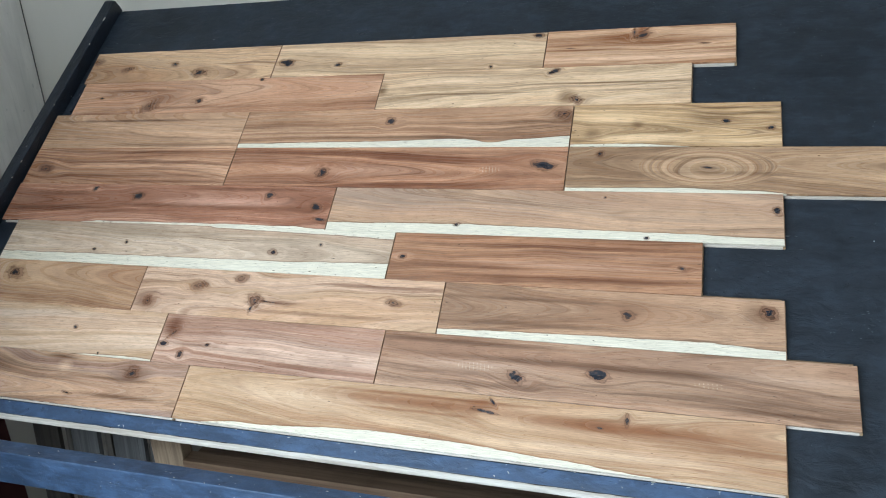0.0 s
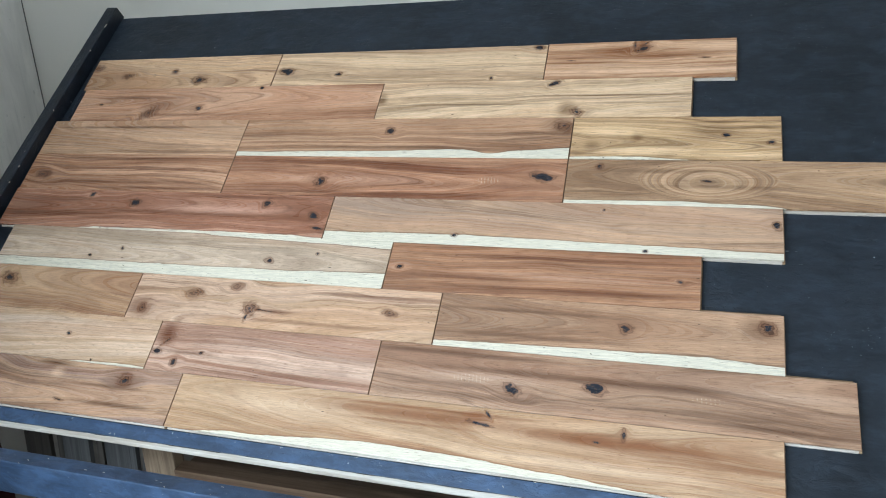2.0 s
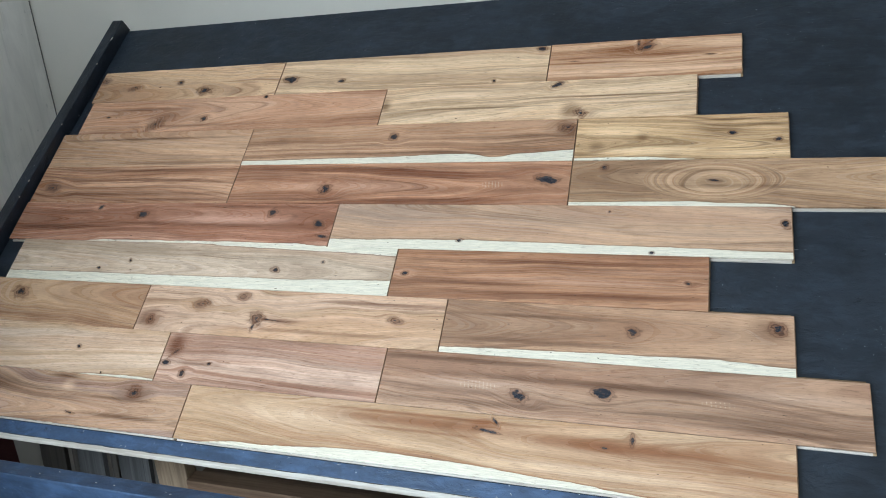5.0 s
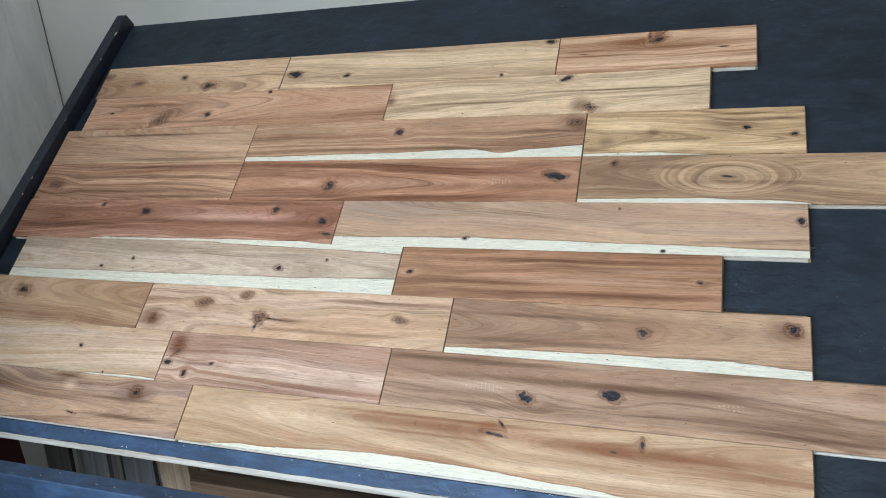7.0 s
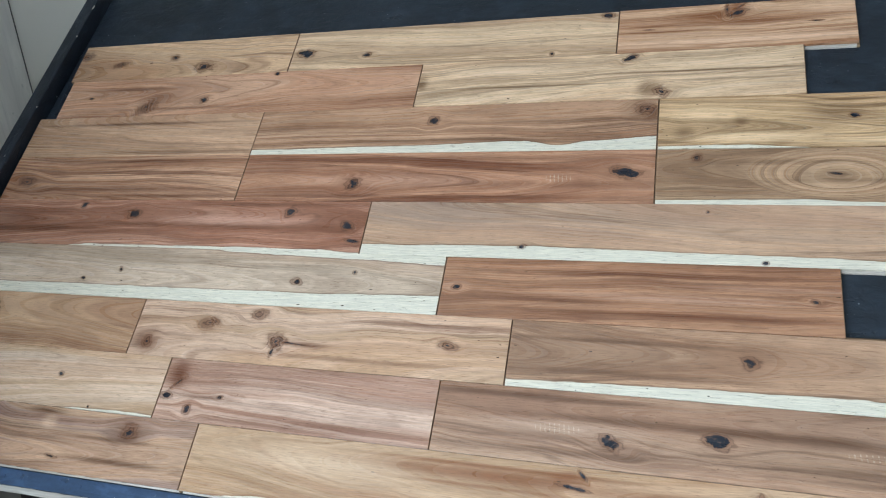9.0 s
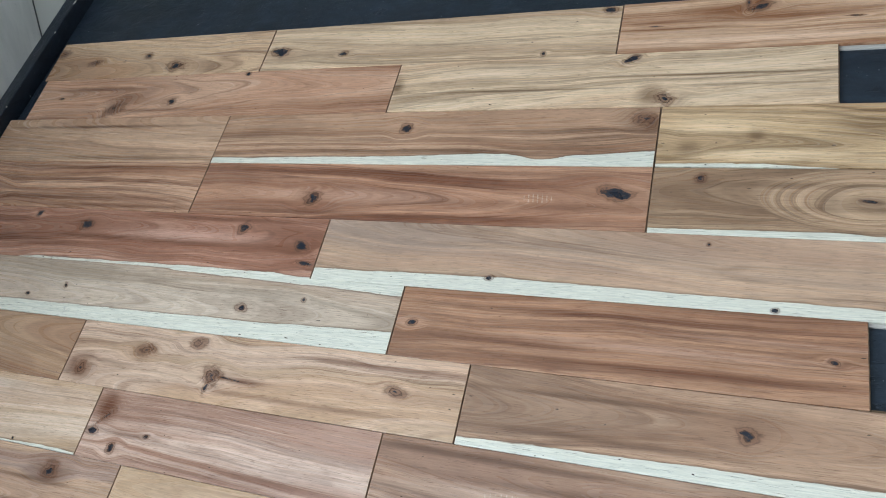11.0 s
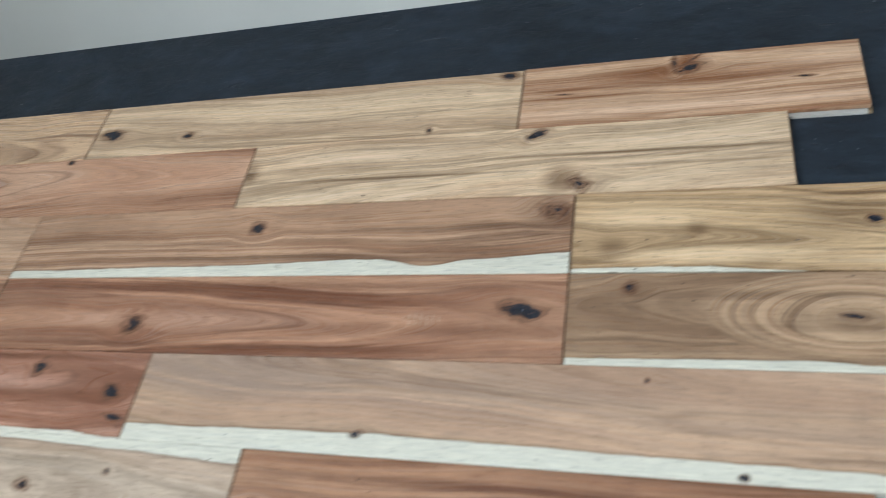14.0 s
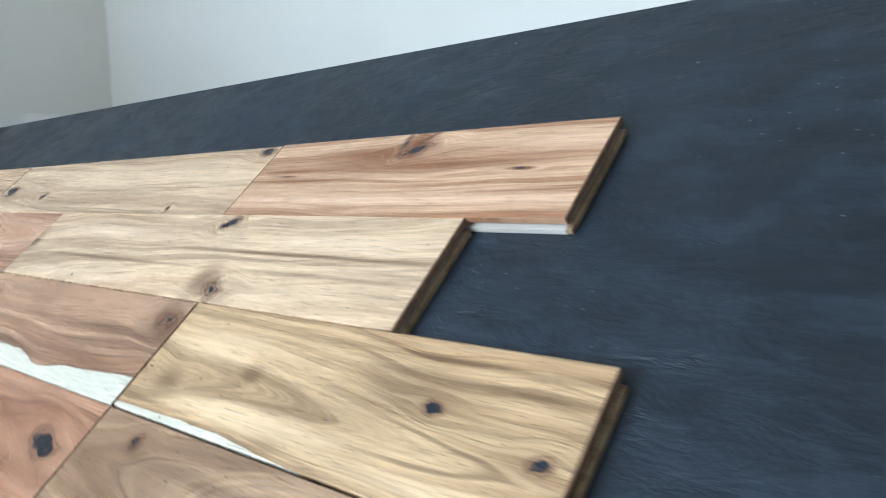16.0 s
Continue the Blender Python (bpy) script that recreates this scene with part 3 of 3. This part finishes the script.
floorboard(6, -0.442, 0.006, "olive-yellow streaked acacia floorboard with small black knots", (0.60, 0.40, 0.205), (0.49, 0.305, 0.15), (0.26, 0.135, 0.055), streaks=0.75, wander=0.07, pith=(0.775, 0.015, 0.05), sap=[(-0.442, 0.005), (-0.30, 0.006), (-0.20, 0.0), (0.0, -0.01)],
           knots=[(-0.106, 0.789, 0.008, 0.005, 1.0), (-0.015, 0.771, 0.008, 0.006, 1.0)],
           stains=[(-0.295, 0.783, 0.014, 0.012, 0.5), (-0.229, 0.738, 0.022, 0.012, 0.5), (-0.394, 0.755, 0.018, 0.016, 0.5), (-0.13, 0.795, 0.06, 0.022, 0.5), (-0.03, 0.765, 0.05, 0.018, 0.35), (-0.08, 0.826, 0.16, 0.0035, 0.8), (-0.02, 0.812, 0.14, 0.004, 0.7), (-0.42, 0.735, 0.05, 0.004, 0.5)],
           pale=[(-0.28, 0.745, 0.11, 0.010, 0.9), (-0.36, 0.80, 0.08, 0.016, 0.6), (-0.05, 0.735, 0.10, 0.007, 0.6)])
# fourth row
floorboard(5, -1.968, -1.313, "red-brown streaked acacia floorboard with a soft knot", (0.53, 0.31, 0.18), (0.40, 0.20, 0.105), RUST, streaks=0.9, wander=0.04, pith=(0.60, 0.03, 0.02),
           knots=[(-1.909, 0.648, 0.022, 0.012, 0.25)],
           stains=[(-1.60, 0.705, 0.35, 0.006, 0.5), (-1.65, 0.628, 0.30, 0.009, 0.45), (-1.50, 0.610, 0.25, 0.005, 0.45)])
floorboard(5, -1.313, -0.442, "reddish acacia floorboard with a large black knot", (0.46, 0.245, 0.135), (0.31, 0.142, 0.076), RUST, streaks=0.95, wander=0.035, pith=(0.648, 0.012, 0.05), pale=[(-0.98, 0.650, 0.20, 0.014, 0.6)],
           chatter=[(-0.62, 0.655, 0.03, 0.010)], knots=[(-1.045, 0.643, 0.015, 0.013, 0.6), (-0.496, 0.668, 0.024, 0.013, 1.0)],
           stains=[(-0.90, 0.702, 0.40, 0.008, 0.4), (-0.60, 0.640, 0.25, 0.010, 0.35), (-0.9, 0.612, 0.35, 0.005, 0.4)])
floorboard(5, -0.442, 0.56, "olive-tan acacia floorboard with an oval flame figure", (0.46, 0.295, 0.165), (0.37, 0.22, 0.118), (0.22, 0.108, 0.050), streaks=0.5, wander=0.05, sap=[(-0.442, 0.008), (-0.20, 0.011), (-0.05, 0.006), (0.08, -0.01)],
           knots=[(-0.371, 0.700, 0.008, 0.008, 0.5), (-0.146, 0.665, 0.012, 0.0022, 1.0, -0.13)], rings=(-0.146, 0.665, 0.085, 0.034), stains=[(-0.135, 0.660, 0.075, 0.018, 0.30), (-0.09, 0.65, 0.16, 0.005, 0.35), (-0.25, 0.69, 0.12, 0.006, 0.35)])
# fifth row
floorboard(4, -1.973, -0.992, "red acacia floorboard with a row of dark knots", (0.50, 0.275, 0.175), (0.32, 0.138, 0.075), RUST, streaks=0.9, wander=0.06, pith=(0.545, 0.02, 0.03), pale=[(-1.30, 0.550, 0.2, 0.012, 0.5)], sap=[(-1.80, -0.008), (-1.65, 0.004), (-1.25, 0.007), (-1.10, 0.006), (-0.992, 0.002)],
           knots=[(-1.704, 0.583, 0.008, 0.007, 1.0), (-1.558, 0.563, 0.016, 0.011, 0.8), (-1.168, 0.573, 0.012, 0.011, 0.8), (-1.033, 0.542, 0.013, 0.010, 0.8), (-1.016, 0.508, 0.014, 0.004, 1.0)],
           stains=[(-1.75, 0.520, 0.25, 0.010, 0.5), (-1.40, 0.537, 0.30, 0.007, 0.45), (-1.20, 0.590, 0.30, 0.006, 0.4)])
floorboard(4, -0.992, 0.004, "grey-tan acacia floorboard with a cream sapwood edge", GREY, (0.43, 0.285, 0.189), UMBER, streaks=0.25, sap=[(-0.992, 0.021), (-0.67, 0.026), (-0.30, 0.020), (0.0, 0.014)],
           knots=[(-0.672, 0.505, 0.007, 0.005, 0.9), (-0.351, 0.584, 0.003, 0.003, 0.7), (-0.009, 0.558, 0.008, 0.009, 0.8), (-0.260, 0.486, 0.005, 0.004, 0.9)])
# sixth row
floorboard(3, -1.913, -0.811, "pale grey-tan acacia floorboard with wide cream sapwood", (0.53, 0.40, 0.277), (0.45, 0.325, 0.213), UMBER, streaks=0.3, wander=0.05, sap=[(-1.913, 0.024), (-1.50, 0.027), (-1.10, 0.030), (-0.811, 0.036)], sap_top=[(-1.50, -0.008), (-1.20, 0.007), (-1.0, 0.012), (-0.811, 0.019)],
           knots=[(-1.533, 0.425, 0.005, 0.005, 0.9), (-1.622, 0.400, 0.005, 0.004, 0.9), (-1.109, 0.414, 0.011, 0.007, 0.7), (-0.991, 0.439, 0.005, 0.004, 0.9)])
floorboard(3, -0.811, -0.148, "even red-brown acacia floorboard with two small knots", (0.39, 0.205, 0.108), (0.30, 0.146, 0.075), RUST, streaks=0.55, wander=0.03,
           knots=[(-0.783, 0.418, 0.007, 0.006, 0.9), (-0.188, 0.418, 0.007, 0.004, 0.8)],
           stains=[(-0.50, 0.456, 0.30, 0.006, 0.5), (-0.35, 0.382, 0.3, 0.005, 0.5), (-0.60, 0.40, 0.15, 0.004, 0.4)], pale=[(-0.40, 0.412, 0.20, 0.007, 0.7), (-0.25, 0.438, 0.16, 0.004, 0.6), (-0.79, 0.42, 0.03, 0.010, 0.4)])
# seventh row
floorboard(2, -1.955, -1.439, "yellow-tan acacia floorboard with a brown knot", PALE2, TAN2, RUST, streaks=0.4, knots=[(-1.835, 0.320, 0.020, 0.014, 0.5)])
floorboard(2, -1.439, -0.670, "honey acacia floorboard with five rusty knots", (0.56, 0.375, 0.244), PALE2, RUST, streaks=0.4, wander=0.05,
           knots=[(-1.401, 0.269, 0.010, 0.010, 0.2), (-1.273, 0.316, 0.017, 0.009, 0.05), (-1.166, 0.340, 0.014, 0.008, 0.1), (-1.116, 0.287, 0.016, 0.013, 0.3), (-0.781, 0.303, 0.015, 0.007, 0.2), (-1.075, 0.285, 0.030, 0.0016, 0.7, -0.08), (-1.120, 0.268, 0.005, 0.010, 0.8, 0.6)],
           stains=[(-0.95, 0.262, 0.25, 0.005, 0.35), (-0.80, 0.338, 0.18, 0.004, 0.35), (-1.401, 0.269, 0.03, 0.025, 0.5), (-1.06, 0.285, 0.05, 0.006, 0.6)])
floorboard(2, -0.670, 0.000, "grey-tan acacia floorboard with ringed knot and sapwood", GREY, GREY2, UMBER, streaks=0.35, wander=0.04, sap=[(-0.67, 0.011), (-0.50, 0.017), (-0.30, 0.020), (-0.15, 0.023), (0.0, 0.016)],
           knots=[(-0.286, 0.309, 0.012, 0.010, 0.8), (-0.029, 0.331, 0.014, 0.012, 0.6)], stains=[(-0.50, 0.330, 0.20, 0.004, 0.40), (-0.45, 0.275, 0.25, 0.006, 0.35), (-0.04, 0.33, 0.035, 0.025, 0.45)])
# eighth row
floorboard(1, -1.970, -1.329, "pale cream acacia floorboard with tiny dark knots", (0.60, 0.44, 0.305), PALE2, UMBER, streaks=0.25, sap=[(-1.62, -0.006), (-1.50, 0.003), (-1.40, 0.005), (-1.33, 0.003)],
           knots=[(-1.575, 0.187, 0.006, 0.005, 0.9), (-1.480, 0.127, 0.002, 0.002, 0.9)])
floorboard(1, -1.329, -0.781, "pinkish acacia floorboard with black knots at one end", (0.53, 0.365, 0.255), PINK2, RUST, streaks=0.35,
           knots=[(-1.314, 0.165, 0.013, 0.006, 1.0), (-1.260, 0.143, 0.008, 0.009, 0.8), (-1.199, 0.170, 0.006, 0.004, 0.8), (-1.297, 0.192, 0.010, 0.004, 0.7, 0.9)], stains=[(-1.00, 0.135, 0.22, 0.009, 0.38), (-1.30, 0.205, 0.022, 0.028, 0.6), (-1.23, 0.17, 0.06, 0.006, 0.5)])
floorboard(1, -0.781, 0.114, "brown-grey acacia floorboard with two large black knots", (0.40, 0.25, 0.150), (0.32, 0.183, 0.110), UMBER, streaks=0.75, wander=0.055,
           knots=[(-0.334, 0.180, 0.021, 0.011, 1.0), (-0.490, 0.161, 0.016, 0.010, 1.0, -0.3)], chatter=[(-0.575, 0.176, 0.045, 0.009), (-0.13, 0.178, 0.035, 0.006)],
           stains=[(-0.30, 0.196, 0.35, 0.008, 0.55), (-0.10, 0.150, 0.25, 0.012, 0.45), (-0.55, 0.140, 0.20, 0.007, 0.5), (-0.62, 0.226, 0.20, 0.006, 0.6), (0.02, 0.136, 0.20, 0.006, 0.6)], pale=[(-0.58, 0.178, 0.14, 0.011, 0.6), (0.0, 0.200, 0.12, 0.010, 0.5)])
# bottom row
floorboard(0, -1.950, -1.224, "brown-grey acacia floorboard with a ringed knot", GREY, (0.38, 0.245, 0.177), UMBER, streaks=0.5, wander=0.06,
           knots=[(-1.366, 0.089, 0.016, 0.012, 0.35), (-1.520, 0.027, 0.013, 0.003, 1.0)],
           stains=[(-1.80, 0.085, 0.18, 0.022, 0.45), (-1.38, 0.030, 0.12, 0.006, 0.5), (-1.4, 0.07, 0.12, 0.004, 0.45), (-1.57, 0.112, 0.045, 0.010, 0.7), (-1.37, 0.088, 0.05, 0.022, 0.4)], pale=[(-1.555, 0.090, 0.018, 0.013, 0.8)])
floorboard(0, -1.224, -0.005, "pale acacia floorboard with ginger streak and sapwood", (0.50, 0.335, 0.195), (0.45, 0.275, 0.145), GINGER, streaks=0.45, wander=0.045, pith=(0.088, 0.02, -0.03), sap=[(-1.224, -0.004), (-1.05, 0.008), (-0.75, 0.024), (-0.60, 0.021), (-0.40, 0.012), (-0.25, 0.002), (-0.10, -0.01)],
           knots=[(-0.541, 0.087, 0.024, 0.0028, 1.0, -0.12), (-0.529, 0.108, 0.007, 0.0035, 0.8, -0.9), (-0.274, 0.097, 0.004, 0.010, 0.8), (-0.322, 0.079, 0.006, 0.002, 1.0)],
           stains=[(-0.62, 0.090, 0.30, 0.011, 0.62), (-0.30, 0.080, 0.26, 0.013, 0.62), (-0.10, 0.060, 0.22, 0.010, 0.55), (-0.66, 0.104, 0.24, 0.0035, 0.6), (-0.70, 0.072, 0.16, 0.003, 0.45), (-0.55, 0.10, 0.03, 0.012, 0.5)], pale=[(-0.98, 0.075, 0.16, 0.02, 0.5), (-0.30, 0.035, 0.22, 0.010, 0.6)])

# ---- what is stored under the slope ----
rng = random.Random(9)
# greys and browns darkened to hold the shade under the slope
shaded_tones = [((0.08, 0.077, 0.076), (0.04, 0.038, 0.037)), ((0.10, 0.096, 0.092), (0.055, 0.052, 0.050)), ((0.04, 0.032, 0.025), (0.02, 0.015, 0.012)), ((0.075, 0.062, 0.050), (0.042, 0.035, 0.028))]
stored = [raw_wood("stored_board", a, b, 0.7, 2) for a, b in shaded_tones]
x = -1.90
while x < -1.52:
    w = rng.choice((0.022, 0.05, 0.085, 0.085))
    bm = bmesh.new()
    box(bm, (0, 0, 0), (w - 0.003, 0.014, rng.uniform(0.60, 0.68)), 0.001)
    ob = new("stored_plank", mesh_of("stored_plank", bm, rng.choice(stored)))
    ob.matrix_world = pose(x, 0.19 + rng.uniform(-0.01, 0.015), 0, -5, 0, rng.uniform(-4, 4))
    tagged(ob, "grey-brown spare board leaning upright under the display", "board", "spare boards under the display")
    x += w + 0.004
red_box = tagged(new("storage_box"), "dark red cardboard storage box standing on the floor", "box")
red_box.location = (-2.165, 0.16, 0)
M_RED = plaster("dark_red_card", (0.045, 0.008, 0.008), 4.0)
boxed("carton", (-0.05, 0.0, 0.0), (0.035, 0.16, 0.56), M_RED, red_box, 0.003)
boxed("lid", (-0.053, -0.003, 0.561), (0.038, 0.163, 0.60), M_RED, red_box, 0.003)

# ---- shavings and paint chips on the ledges ----
rng = random.Random(21)
bm = bmesh.new()


def curl(bm, m, length, width, arc):
    """A thin wood shaving, bent along its length."""
    prev = None
    for k in range(6):
        a = arc * (k / 5 - 0.5)
        c = Vector((length * math.sin(a) / max(arc, 0.2), -length * (1 - math.cos(a)) / max(arc, 0.2) * 0.6, 0))
        pair = [bm.verts.new(m @ (c + Vector((0, 0, s * width / 2)))) for s in (-1, 1)]
        low = [bm.verts.new(m @ (c + Vector((0, 0.0003, s * width / 2)))) for s in (-1, 1)]
        if prev:
            bm.faces.new((prev[0][0], prev[0][1], pair[1], pair[0]))
            bm.faces.new((prev[1][1], prev[1][0], low[0], low[1]))
        prev = (pair, low)


for _ in range(16):
    x = rng.uniform(-1.75, -0.05)
    curl(bm, Matrix.Translation((x, 0.0108, rng.choice((-0.0048, -0.0055, -0.0075)))) @ pose(0, 0, 0, 0, rng.uniform(-14, 14), 0), rng.uniform(0.002, 0.008), rng.uniform(0.0003, 0.0006), rng.uniform(0.2, 1.2))
for _ in range(6):
    curl(bm, Matrix.Translation((rng.uniform(-1.6, -0.1), 0.0108, rng.uniform(-0.030, -0.010))) @ pose(0, 0, 0, 0, rng.uniform(0, 180), 0), rng.uniform(0.002, 0.006), 0.0007, rng.uniform(0.4, 1.8))
shavings = tagged(new("wood_shavings", mesh_of("wood_shavings", bm, M_SHAVE)), "pale wood shavings and chips scattered along the painted ledge", "shavings", "", "stuff")
shavings.matrix_world = BOARD
bm = bmesh.new()
for _ in range(16):
    curl(bm, Matrix.Translation((rng.uniform(-1.6, -0.7), rng.choice((-0.138, -0.136, -0.125, -0.11)), 0.6408)) @ pose(0, 0, 0, 90, 0, 0) @ pose(0, 0, 0, 0, rng.uniform(-30, 30), 0), rng.uniform(0.002, 0.007), 0.0008, rng.uniform(0.3, 1.5))
tagged(new("wood_shavings", mesh_of("wood_shavings", bm, M_SHAVE)), "pale wood shavings lying on the front rail", "shavings", "", "stuff")

# ---- windows ----
def window(name, lo, hi, across, label):
    """A frame with one mullion and one transom, and two panes, in a wall's opening; across: 0 along x, 1 along y."""
    top = tagged(new(name), label, "window", "", "structure")
    a0, a1, z0, z1, d0, d1 = lo[across], hi[across], lo[2], hi[2], lo[1 - across], hi[1 - across]

    def at(a, d, z):
        return (a, d, z) if across == 0 else (d, a, z)

    bars = [(a0, a0 + 0.06, z0, z1), (a1 - 0.06, a1, z0, z1), (a0 + 0.06, a1 - 0.06, z0, z0 + 0.06), (a0 + 0.06, a1 - 0.06, z1 - 0.06, z1)]
    mid = (a0 + a1) / 2
    bars.append((mid - 0.03, mid + 0.03, z0 + 0.06, z1 - 0.06))
    for b in bars:
        boxed("window_frame", at(b[0], d0, b[2]), at(b[1], d1, b[3]), M_FRAME, top, 0.003)
    return top


window("window_1", (BAY - 0.18, W1[0], W1[2]), (BAY - 0.12, W1[1], W1[3]), 1, "high white framed window giving cool daylight")
window("window_2", (W2[0], FRONT - 0.14, W2[2]), (W2[1], FRONT - 0.08, W2[3]), 0, "wide white framed window giving daylight")
